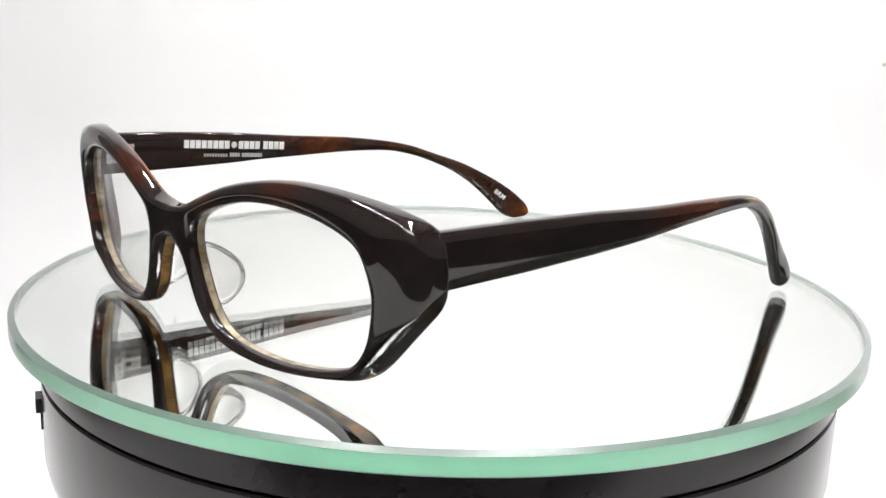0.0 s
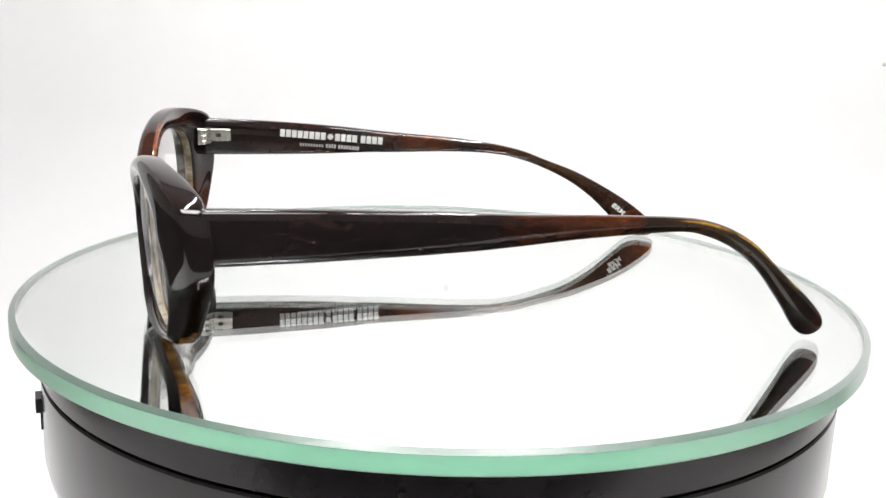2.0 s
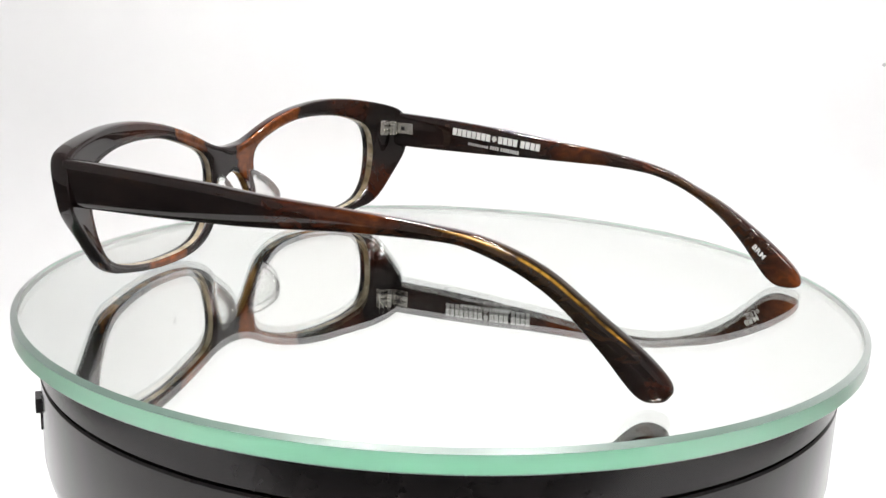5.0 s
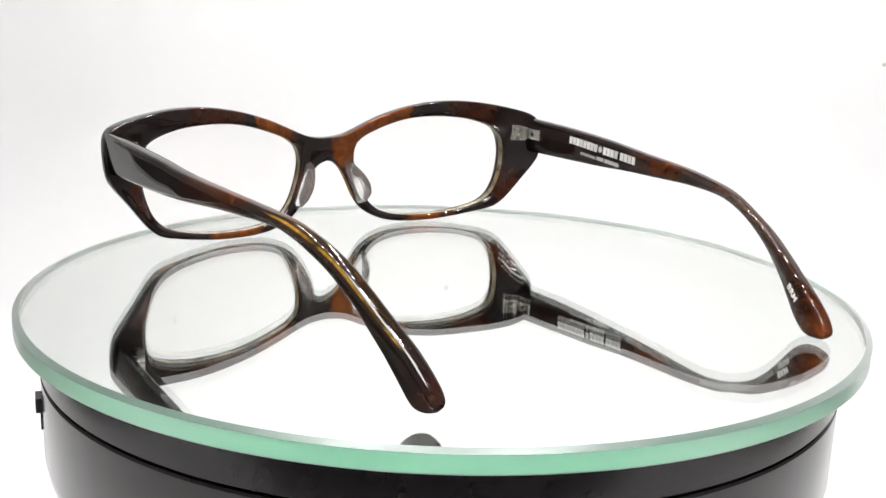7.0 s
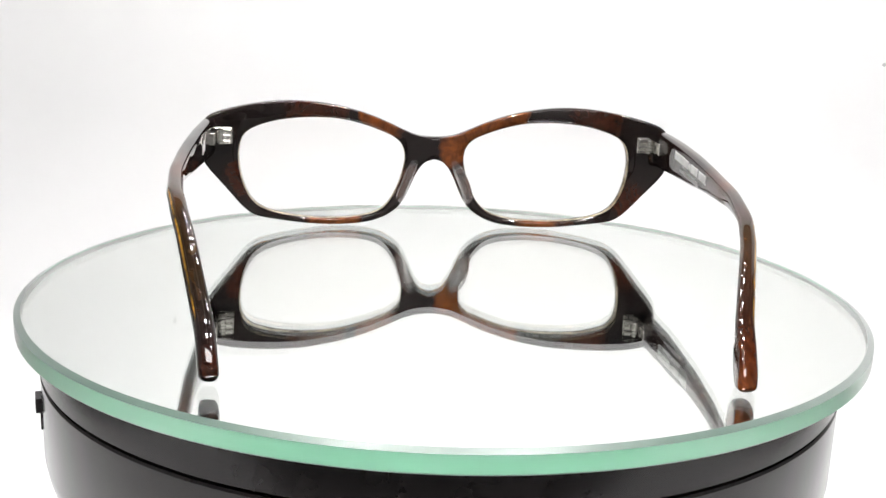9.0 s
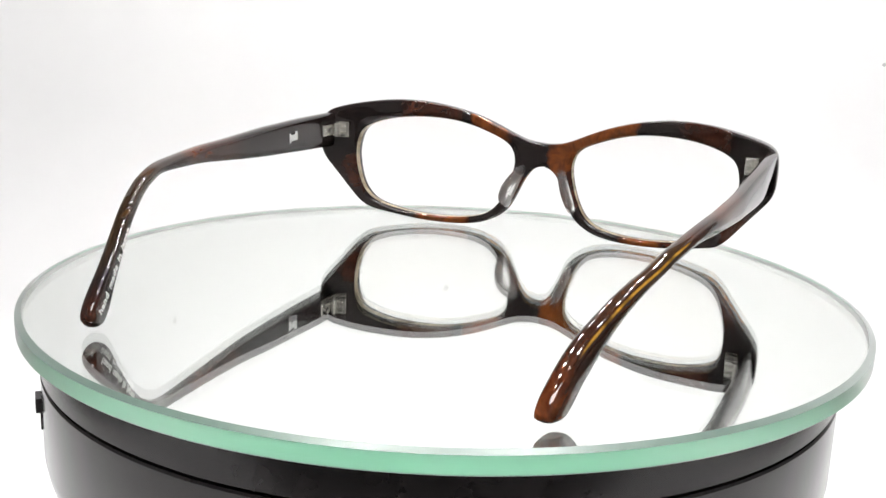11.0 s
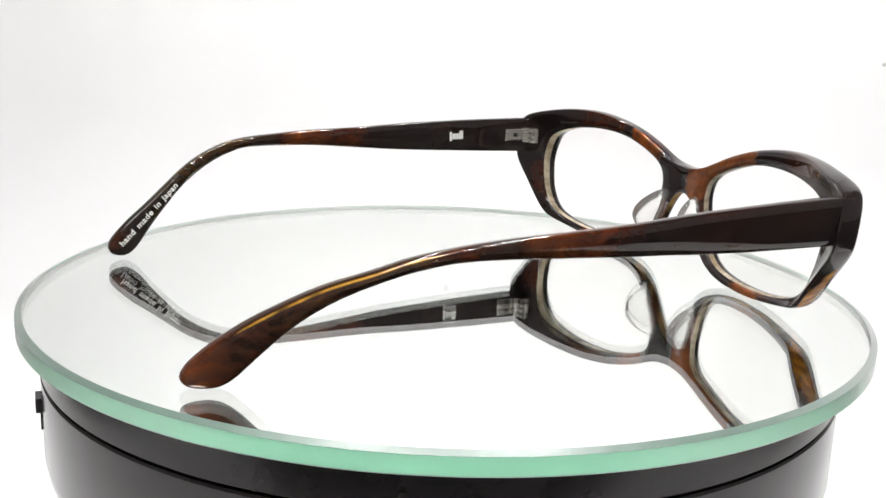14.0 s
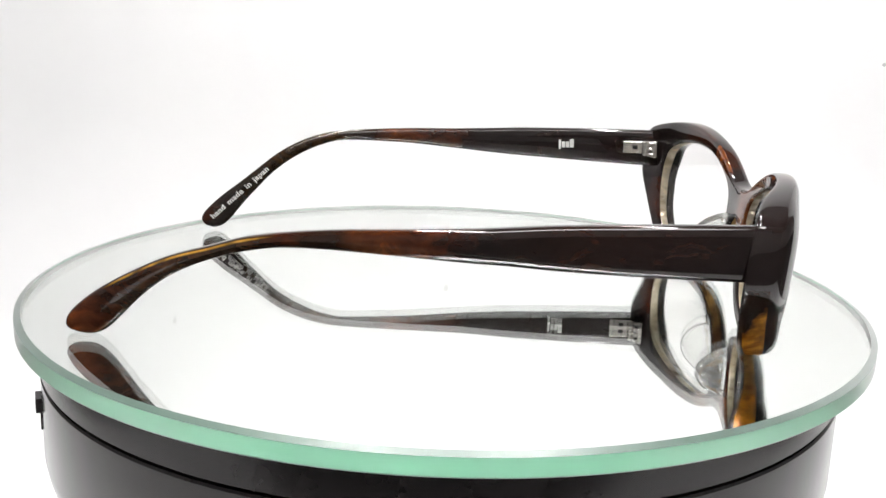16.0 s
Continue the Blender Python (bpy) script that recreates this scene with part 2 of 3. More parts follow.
TEMPLE_L = acetate("tortoise_acetate_left", along_temple([(-86, (0.125, 0.032, 0.009)), (-76, (0.070, 0.018, 0.006)), (-69, (0.03, 0.011, 0.006)), (-52, (0.035, 0.016, 0.007)), (-42, OLIVE), (-30, RUST),
                   (-20, (0.02, 0.010, 0.006)), (-10, (0.080, 0.020, 0.005)), (-1, RUST), (6, DARK), (28, (0.018, 0.008, 0.006)), (60, DARK)]), 0.05, 0.7, 0.08)
LENS = clear_sheet("lens_resin", (0.996, 0.993, 0.990), (0.02, 0.5))
PAD = pad_plastic()
GLASS = solid_glass("disc_glass", (0.994, 1.0, 0.996))
SILVER = silvering()
EDGE = green_edge("green_glass_edge", (0.50, 0.92, 0.70), (0.55, 0.96, 0.75), 0.2)
CHAMFER = ground_glass()
PAINTED_BACKLIGHT = painted_backlight()
BLACK = plain("black_satin_plastic", (0.011, 0.009, 0.0092), 0.16, 0.0, 0.02, 0.3)
BLACK.node_tree.nodes["Principled BSDF"].inputs["Specular IOR Level"].default_value = 0.36
GROOVE = plain("black_rubber_groove", (0.006, 0.005, 0.005), 0.7)
STEEL = plain("nickel_silver", (0.82, 0.80, 0.76), 0.2, 1.0, 0.05)
INK = plain("white_pad_print", (0.80, 0.80, 0.78), 0.5)
GREY_INK = plain("grey_pad_print", (0.45, 0.45, 0.44), 0.5)
MARK = plain("grey_smudge", (0.5, 0.5, 0.5), 0.8)
ROOM = plain("pale_room_wall", (0.66, 0.65, 0.63), 0.9, 0.0, 0.1)
BOARD = plain("white_circuit_board", (0.75, 0.75, 0.73), 0.6)
GREY_PANEL = plain("grey_panel", (0.25, 0.25, 0.25), 0.8, 0.0, 0.1, 0.05)
LEFT_DIM_PANEL = plain("left_dim_panel", (0.42, 0.42, 0.42), 0.8, 0.0, 0.1, 0.05)
CHIP = led_glow("led_phosphor", LED_GLOW)
DIFFUSER = led_glow("fill_diffuser", FILL_GLOW)
TABLE = plain("dark_table", (0.035, 0.033, 0.032), 0.6, 0.0, 0.1)


# ---- mesh helpers ----
def finish(name, bm, mat, smooth=True, angle=None):
    bmesh.ops.recalc_face_normals(bm, faces=bm.faces)
    me = bpy.data.meshes.new(name)
    if angle is not None:
        for e in bm.edges:
            if len(e.link_faces) == 2 and e.calc_face_angle(0.0) > radians(angle):
                e.smooth = False
    for f in bm.faces:
        f.smooth = smooth
    bm.to_mesh(me)
    bm.free()
    for m in (mat if isinstance(mat, (list, tuple)) else [mat]):
        me.materials.append(m)
    return me


def part(name, bm, mat, parent=None, label="", smooth=True, angle=None):
    ob = new(name, finish(name, bm, mat, smooth, angle))
    ob.parent = parent
    if label:
        tagged(ob, label)
    return ob


def box(bm, lo, hi, bevel=0.0, m=None):
    made = bmesh.ops.create_cube(bm, size=1.0)["verts"]
    lo, hi = Vector(lo), Vector(hi)
    for v in made:
        v.co = Vector([(lo[i] + hi[i]) / 2 + v.co[i] * (hi[i] - lo[i]) for i in range(3)])
    edges = list({e for v in made for e in v.link_edges})
    if bevel:
        out = bmesh.ops.bevel(bm, geom=edges, offset=bevel, segments=2, affect="EDGES", profile=0.5)
        made = list(set(out["verts"]) | {v for v in made if v.is_valid})
    if m is not None:
        for v in made:
            v.co = m @ v.co
    return made


def revolve(bm, rows, n=192, mats=None):
    """A lathe about z from rows of (radius, height); mats: material index by strip."""
    rings = []
    for rad, z in rows:
        if rad < 1e-9:
            rings.append([bm.verts.new((0, 0, z))])
        else:
            rings.append([bm.verts.new((rad * math.cos(2 * math.pi * i / n), rad * math.sin(2 * math.pi * i / n), z)) for i in range(n)])
    for k in range(len(rings) - 1):
        a, b = rings[k], rings[k + 1]
        for i in range(n):
            j = (i + 1) % n
            if len(a) == 1:
                f = bm.faces.new((a[0], b[i], b[j]))
            elif len(b) == 1:
                f = bm.faces.new((a[i], b[0], a[j]))
            else:
                f = bm.faces.new((a[i], b[i], b[j], a[j]))
            if mats:
                f.material_index = mats[k]


def loft(bm, rings, cap=True):
    made = [[bm.verts.new(p) for p in ring] for ring in rings]
    n = len(made[0])
    for a, b in zip(made, made[1:]):
        for i in range(n):
            bm.faces.new((a[i], a[(i + 1) % n], b[(i + 1) % n], b[i]))
    if cap:
        bm.faces.new(made[0])
        bm.faces.new(made[-1])
    return made


def catmull(pts, per, closed=False):
    pts = [Vector(p) for p in pts]
    n, out = len(pts), []
    spans = n if closed else n - 1
    for i in range(spans):
        if closed:
            p0, p1, p2, p3 = pts[i - 1], pts[i], pts[(i + 1) % n], pts[(i + 2) % n]
        else:
            p0, p1, p2, p3 = pts[max(i - 1, 0)], pts[i], pts[i + 1], pts[min(i + 2, n - 1)]
        for k in range(per):
            t = k / per
            out.append(0.5 * ((2 * p1) + (p2 - p0) * t + (2 * p0 - 5 * p1 + 4 * p2 - p3) * t * t + (3 * p1 - p0 - 3 * p2 + p3) * t ** 3))
    if not closed:
        out.append(pts[-1])
    return out


def smooth_by(ob, levels):
    md = ob.modifiers.new("smooth", "SUBSURF")
    md.levels = md.render_levels = levels
    return ob


MM = 0.001

# ---- the light box ----
BOX_X, BOX_BACK, BOX_FRONT, BOX_TOP, BOX_FLOOR = 0.34, 0.42, -0.262, 0.44, -0.125
PANEL_LEFT, PANEL_RIGHT, PANEL_TOP = 0.21, 0.15, -0.25   # where the side and top panels begin


def build_box():
    bm = bmesh.new()
    prof = [(BOX_FRONT, BOX_FLOOR)]
    for i in range(17):
        a = radians(90 * i / 16)
        prof.append((BOX_BACK - 0.12 + 0.12 * math.sin(a), BOX_FLOOR + 0.12 - 0.12 * math.cos(a)))
    prof.append((BOX_BACK, BOX_TOP))
    back = [(y + 0.004, z - 0.004) for y, z in prof]
    rows = []
    for x in (-BOX_X, BOX_X):
        rows.append([Vector((x, y, z)) for y, z in prof] + [Vector((x, y, z)) for y, z in reversed(back)])
    loft(bm, rows)
    tagged(part("backdrop", bm, WHITE, None, "white seamless sheet curving up behind the turntable", True, 50), category="backdrop", kind="structure")
    # The left panel's grey is shade put into its colour, dimming the sheet's left.
    for name, x0, x1, y0, mat in (("wall_left", -BOX_X - 0.012, -BOX_X - 0.001, PANEL_LEFT, LEFT_DIM_PANEL), ("wall_right", BOX_X + 0.001, BOX_X + 0.012, PANEL_RIGHT, WHITE)):
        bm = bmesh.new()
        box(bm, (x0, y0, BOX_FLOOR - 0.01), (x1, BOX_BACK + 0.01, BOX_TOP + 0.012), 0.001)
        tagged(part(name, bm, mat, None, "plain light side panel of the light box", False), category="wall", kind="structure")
    bm = bmesh.new()
    box(bm, (-BOX_X, PANEL_TOP, BOX_TOP + 0.001), (BOX_X, BOX_BACK + 0.01, BOX_TOP + 0.012), 0.001)
    tagged(part("ceiling", bm, GREY_PANEL, None, "plain grey top panel of the light box", False), category="ceiling", kind="structure")
    # the bright room round the open front of the box
    bm = bmesh.new()
    box(bm, (-2.5, -3.5, -0.8), (2.5, 2.0, 2.4))
    bmesh.ops.delete(bm, geom=[f for f in bm.faces if f.calc_center_median().z < -0.7], context="FACES")
    tagged(part("room_wall", bm, ROOM, None, "plain pale room walls round the light box", False), category="wall", kind="structure")
    bm = bmesh.new()
    box(bm, (-2.6, -3.6, -0.85), (2.6, 2.1, -0.8))
    tagged(part("floor", bm, TABLE, None, "plain dark floor of the room", False), category="floor", kind="structure")
    bm = bmesh.new()
    box(bm, (-1.2, -1.3, -0.8), (1.2, 0.9, BOX_FLOOR - 0.012), 0.004)
    tagged(part("counter", bm, TABLE, None, "plain dark counter block under the light box", False), category="counter", kind="structure")
    # An unseen lamp, added to brighten the room and what the acetate reflects.
    lamp = new("room_fill_lamp")
    lamp.location = (0, -1.6, 2.4)
    tagged(lamp, "unseen lamp added to brighten the room and reflections", "lamp")
    bm = bmesh.new()
    box(bm, (-0.62, -0.62, -0.03), (0.62, 0.62, 0.0), 0.005)
    part("housing", bm, BOARD, lamp, "", False)
    bm = bmesh.new()
    box(bm, (-0.6, -0.6, -0.036), (0.6, 0.6, -0.031), 0.001)
    part("diffuser", bm, DIFFUSER, lamp, "", False)


def build_leds():
    """Two strips of bare white diodes under the top panel, running from front to back."""
    bm = bmesh.new()
    revolve(bm, [(0, -0.0016), (0.0060, -0.0014), (0.0078, -0.0008), (0.0080, 0.0), (0, 0.0)], 24)
    chip = finish("led_chip", bm, CHIP, False)
    for x in (-0.075, 0.090):
        strip = new("led_strip")
        strip.location = (x, 0.045, BOX_TOP - 0.0005)
        tagged(strip, "strip of small bare white diodes under the top panel", "lamp", "ceiling lamps")
        bm = bmesh.new()
        box(bm, (-0.011, -0.26, -0.0015), (0.011, 0.26, 0.0), 0.0003)
        part("circuit_board", bm, BOARD, strip, "", False)
        for i in range(8):
            c = new("led_chip", chip)
            c.parent = strip
            c.location = (0, -0.225 + 0.45 * i / 7, -0.0016)


def build_marks():
    """Small grey smudges on the back sheet, two of them seen only in the mirror."""
    for x, z, rad in ((-0.1831, 0.1465, 0.0016), (0.0006, 0.1164, 0.0016), (-0.2041, 0.1282, 0.0012), (0.2747, 0.0397, 0.0013)):
        bm = bmesh.new()
        bmesh.ops.create_uvsphere(bm, u_segments=14, v_segments=8, radius=rad)
        for v in bm.verts:
            v.co = Vector((x + v.co.x, BOX_BACK + v.co.y * 0.12, z + v.co.z * 0.9))
        tagged(part("smudge", bm, MARK, None, "small grey smudge on the white back sheet"), category="mark", group="smudges on the sheet")


# ---- the turntable ----
DISC_R, DISC_T, CHAMF, CHAMF_W, PLATE_Z = 0.1073, 0.00475, 0.0007, 0.0015, -0.00075
BASE_R = 0.1013


def build_disc():
    disc = new("turntable_disc")
    tagged(disc, "round green-edged glass mirror plate on the turntable", "turntable plate")
    R, T, c = DISC_R, DISC_T, CHAMF   # R: the outer radius
    bm = bmesh.new()
    revolve(bm, [(0, 0), (R * 0.5, 0), (R - CHAMF_W, 0), (R, -c), (R, -T + 0.0004), (R - 0.0004, -T), (0, -T)],
            256, [0, 0, 1, 2, 2, 3])
    part("glass_plate", bm, [GLASS, CHAMFER, EDGE, SILVER], disc, "clear glass plate with pale green polished edge", True, 25)
    bm = bmesh.new()
    revolve(bm, [(0, -T + 0.0005), (R - 0.0008, -T + 0.0005), (R - 0.0006, -T + 0.0002), (0, -T + 0.0002)], 256)
    part("mirror_backing", bm, SILVER, disc, "silvered mirror backing under the glass", True, 25)
    # Added inner band: the rear rim reads pale, as if backdrop light came through.
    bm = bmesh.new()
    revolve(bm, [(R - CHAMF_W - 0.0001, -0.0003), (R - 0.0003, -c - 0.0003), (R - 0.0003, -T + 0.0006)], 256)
    part("backlight_band", bm, PAINTED_BACKLIGHT, disc, "added pale band painting backdrop light through the glass rim", True, 25)
    return disc


def build_base():
    base = new("turntable")
    tagged(base, "black satin plastic motor base of the turntable", "turntable")
    base.location.x = -0.0006
    B, T = BASE_R, DISC_T - PLATE_Z
    bm = bmesh.new()
    revolve(bm, [(0, -T - 0.0003), (B - 0.0006, -T - 0.0003), (B, -T - 0.0009),
                 (B, -0.0149)], 192)
    part("upper_ring", bm, BLACK, base, "", True, 30)
    bm = bmesh.new()
    revolve(bm, [(B - 0.0018, -0.0145), (B - 0.0018, -0.0170)], 192)
    part("groove", bm, GROOVE, base, "dark parting groove round the base")
    bm = bmesh.new()
    # The narrow stem is unseen, added so the shadow lands lower, out of view.
    rows = [(B - 0.003, -0.0159), (B - 0.0004, -0.0159), (B, -0.0164), (B, -0.0360), (B - 0.0006, -0.0395), (B - 0.0020, -0.0440), (B - 0.0045, -0.0485),
            (B - 0.0085, -0.053), (B - 0.0145, -0.058), (B - 0.022, -0.062), (0.062, -0.065), (0.058, -0.120), (0, -0.120)]
    revolve(bm, rows, 192)
    part("lower_body", bm, BLACK, base, "", True, 30)
    side = Matrix.Rotation(radians(21.5), 4, "Z")
    bm = bmesh.new()
    box(bm, (-B - 0.0014, -0.003, -0.0252), (-B + 0.0010, 0.003, -0.0216), 0.0003, side)
    part("switch_knob", bm, BLACK, base, "small black slide switch knob", False)
    bm = bmesh.new()
    box(bm, (-B - 0.0004, -0.002, -0.0298), (-B + 0.0008, 0.002, -0.0254), 0.0002, side)
    part("switch_plate", bm, BLACK, base, "thin black switch plate", False)
    for a in range(3):
        bm = bmesh.new()
        revolve(bm, [(0, 0.002), (0.008, 0.002), (0.008, -0.0034), (0, -0.0034)], 32)
        foot = part("rubber_foot", bm, GROOVE, base)
        foot.location = (0.045 * math.cos(a * 2.094), 0.045 * math.sin(a * 2.094), -0.1215)
    return base


# ---- the spectacles (millimetres in their own space, scaled when built) ----
MID_X, LIFT = 2.7, 0.85
# stations round one rim: lens-hole point, outer point (x from the bridge, z), front thickness at the hole and at the rim's edge
RIM = [
    ((10.9, 25.2), (0.0, 27.5), 5.0, 4.6),
    ((13.2, 27.3), (5.6, 27.8), 5.0, 4.6),
    ((16.6, 28.8), (10.4, 29.8), 5.0, 4.6),
    ((22.0, 30.8), (17.6, 33.2), 5.0, 4.6),
    ((28.5, 32.6), (25.5, 35.9), 5.0, 4.6),
    ((35.0, 33.3), (34.0, 37.7), 5.0, 4.6),
    ((42.0, 33.35), (43.0, 38.6), 5.0, 4.6),
    ((49.0, 32.8), (53.0, 38.2), 5.1, 4.6),
    ((54.8, 31.5), (61.5, 36.9), 5.2, 4.2),
    ((59.2, 29.8), (68.4, 35.3), 5.6, 4.6),
    ((61.4, 27.9), (72.6, 33.7), 6.0, 4.4),
    ((62.4, 25.2), (73.9, 31.0), 6.2, 4.3),
    ((62.8, 22.3), (74.0, 25.6), 6.2, 4.3),
    ((62.7, 19.0), (73.8, 20.4), 6.2, 4.3),
    ((62.0, 15.0), (70.8, 16.7), 6.2, 4.6),
    ((60.9, 11.4), (66.3, 11.4), 5.8, 4.6),
    ((59.3, 8.2), (61.6, 5.4), 5.8, 5.4),
    ((57.2, 5.8), (58.3, 2.5), 5.6, 5.2),
    ((54.0, 4.0), (54.8, 1.6), 5.0, 4.4),
    ((48.5, 2.4), (48.8, 0.4), 5.0, 4.4),
    ((41.0, 1.2), (41.0, -0.8), 5.0, 4.4),
    ((34.0, 0.9), (33.5, -1.3), 5.0, 4.4),
    ((26.5, 1.1), (26.0, -1.2), 5.0, 4.4),
    ((20.2, 2.2), (19.2, -0.2), 5.0, 4.4),
    ((16.4, 4.2), (14.0, 2.2), 5.0, 4.4),
    ((14.0, 7.2), (10.4, 5.4), 5.0, 4.4),
    ((12.2, 10.8), (8.2, 10.0), 5.0, 4.4),
    ((10.8, 14.8), (6.2, 15.0), 5.0, 4.4),
    ((10.0, 18.2), (3.6, 19.2), 5.0, 4.4),
    ((9.7, 20.4), (0.0, 20.45), 5.0, 4.4),
    ((9.9, 22.8), (0.0, 24.0), 5.0, 4.5),
]


def bow(x, z=24.0):
    """How far forward the back of the front lies at x, z: it is bowed and leans back below."""
    return 74.0 - 0.0023 * x * x + 0.08 * (z - 24.0)


WRAP = {-1: 1.0, 1: 3.2}      # how far the end pieces bend back, by side
RAISE = {-1: 0.45, 1: 0.25}    # how much higher the brows stand
AHEAD_TOP = {-1: 1.5, 1: 0.0}  # how much deeper their upper corners are


def wrap_at(x, z):
    """1 at the outer end piece, fading to 0 along the rim."""
    return max(0.0, min(1.0, (x - 53.0) / 10.0)) * max(0.0, min(1.0, (z + 1.0) / 4.0))


def build_front(parent):
    bm = bmesh.new()
    for sx in (-1, 1):
        rings = []
        for (ix, iz), (ox, oz), ti, to in RIM:
            wid = math.hypot(ox - ix, oz - iz)
            e = min(0.95 / wid, 0.24)
            cut = ox < 0.01
            pts = []
            oz += RAISE[sx] * max(0.0, min(1.0, (ox - 30.0) / 18.0)) * max(0.0, min(1.0, (oz - 28.0) / 5.0))
            ahead = AHEAD_TOP[sx] * max(0.0, min(1.0, (ox - 40.0) / 20.0)) * max(0.0, min(1.0, (oz - 20.0) / 12.0))
            ti, to = ti + ahead * 0.6, to + ahead
            back = WRAP[sx] * wrap_at(ox, oz)
            def at(s, lift, wrap=0.0):
                x, z = ix + (ox - ix) * s, iz + (oz - iz) * s
                y = bow(x, z) + lift - wrap
                return Vector((MID_X + sx * x, y, z + LIFT)) * MM
            o1 = 1.0 if cut else 1.0 - e
            pts.append(at(0.0, 0.7))
            pts.append(at(e, 0.0))
            pts.append(at(0.55, 0.0, back * 0.35))
            pts.append(at(1.0 if cut else 1.0 - e * 0.6, 0.0, back))
            pts.append(at(1.0, 0.0 if cut else 0.5, back))
            pts.append(at(1.0, to if cut else to - 1.1))
            pts.append(at(o1, to))
            mid = ti + (to - ti) * 0.35
            pts.append(at(0.5, mid + 0.35))
            pts.append(at(e * 1.6, ti))
            pts.append(at(0.0, ti - 0.9))
            pts.append(at(0.0, ti * 0.5))
            rings.append(pts)
        made = [[bm.verts.new(p) for p in ring] for ring in rings]
        n = len(made[0])
        for a in range(len(made)):
            b = (a + 1) % len(made)
            for i in range(n):
                j = (i + 1) % n
                quad = (made[a][i], made[a][j], made[b][j], made[b][i])
                if all(abs(v.co.x - MID_X * MM) < 1e-6 for v in quad):
                    continue
                f = bm.faces.new(quad)
                if i < 4:
                    f.material_index = 1
                elif i == 10:
                    f.material_index = 3
                elif i == 4 and 13 <= a <= 17:
                    f.material_index = 2 if sx > 0 else 5
                elif i == 4 and 18 <= a <= 28:
                    f.material_index = 4
    bmesh.ops.remove_doubles(bm, verts=bm.verts, dist=2e-5)
    ob = part("front_frame", bm, [FRONT_ACETATE, BACK_ACETATE, AMBER, HORN, HONEY, AMBER_LOW], parent, "dark tortoiseshell acetate front with two wide rims")
    smooth_by(ob, 2)
    return ob


def build_lens(parent, sx):
    loop = catmull([(p[0][0], p[0][1], 0) for p in RIM], 2, True)
    cx = sum(p.x for p in loop) / len(loop)
    cz = sum(p.y for p in loop) / len(loop)
    bm = bmesh.new()
    rings = []
    for y0, flip in ((2.2, False), (3.8, True)):
        side = []
        for s in (1.012, 0.75, 0.5, 0.25):
            side.append([Vector((MID_X + sx * (cx + (p.x - cx) * s), bow(cx + (p.x - cx) * s, cz + (p.y - cz) * s) + y0 + 0.9 * (1 - s * s) - 0.6, cz + (p.y - cz) * s + LIFT)) * MM for p in loop])
        rings += side[::-1] if not flip else side
    made = loft(bm, rings, True)
    ob = part("lens", bm, LENS, parent, "clear demonstration lens with a faint sheen", True, 40)
    ob.visible_shadow = False
    return ob


def build_pad(parent, sx):
    """A clear D-shaped nose pad that stands back from the inner side of the rim."""
    a, b = Vector((6.0, 0, 20.2)), Vector((11.6, 0, 6.0))
    along = b - a
    bm = bmesh.new()
    rings = []
    out = Vector((along.z, 0, -along.x)).normalized() * -1.0
    n = 18
    for k, w in enumerate((1.0, 0.97, 0.80, 0.45)):
        ring_a = []
        for i in range(n + 1):
            t = i / n
            d = math.sin(math.pi * t) ** 0.62
            depth = -8.2 * d * w
            c = a + along * (0.5 + (t - 0.5) * w)
            ring_a.append((c, depth))
        rings.append(ring_a)
    def place(c, depth, off):
        splay = 0.30 * -depth
        x = c.x + out.x * off + splay * 0.55
        return Vector((MID_X + sx * x, bow(c.x, c.z) + 0.4 + depth, c.z + out.z * off + LIFT)) * MM
    order = [(rings[3], 1.5), (rings[2], 1.4), (rings[1], 0.9), (rings[0], 0.0), (rings[1], -0.9), (rings[2], -1.25), (rings[3], -1.3)]
    loft(bm, [[place(c, d, off) for c, d in ring] for ring, off in order], True)
    ob = part("nose_pad", bm, PAD, parent, "clear plastic nose pad")
    ob.visible_shadow = False
    return ob


# inner face of each temple: y, distance from the middle
INNER_L = [(-82, 47.6), (-70, 50.4), (-58, 54.8), (-46, 59.2), (-35, 62.4), (-15, 66.0), (7, 68.2), (38, 69.6), (64, 69.6)]
INNER_R = [(-82, 52.7), (-70, 55.4), (-58, 59.4), (-46, 63.2), (-35, 65.8), (-15, 68.4), (7, 69.6), (38, 69.9), (64, 69.6)]


def inner_x(sx, y):
    rows = INNER_R if sx < 0 else INNER_L
    return float(np.interp(y, [r[0] for r in rows], [r[1] for r in rows]))


# top and bottom edge of each temple: y, z at the top, y, z at the bottom
TEMPLE_RIGHT = [(63.2, 33.4, 63.2, 22), (43, 33.2, 43, 22.7), (32, 32.9, 32, 23.2), (21, 32.6, 21, 23.7), (10, 32, 10, 24.4), (-1.5, 31.5, -1.8, 25.39),
                (-13, 31.24, -13, 26.34), (-24, 30.7, -24.5, 26.8), (-35.7, 29.9, -35.5, 26.9), (-42.5, 28.7, -41, 25.7), (-49, 26.4, -46, 23.8),
                (-55.5, 22.8, -51.5, 20.8), (-61.5, 17.99, -57, 16.59), (-67, 13.46, -61.5, 11.86), (-72, 9.6, -65.8, 7), (-75.8, 6.1, -69, 2.9),
                (-77.9, 3.6, -70.8, 0.9), (-78.4, 1.5, -72.6, -0.4), (-77.2, -0.3, -74.6, -0.9)]
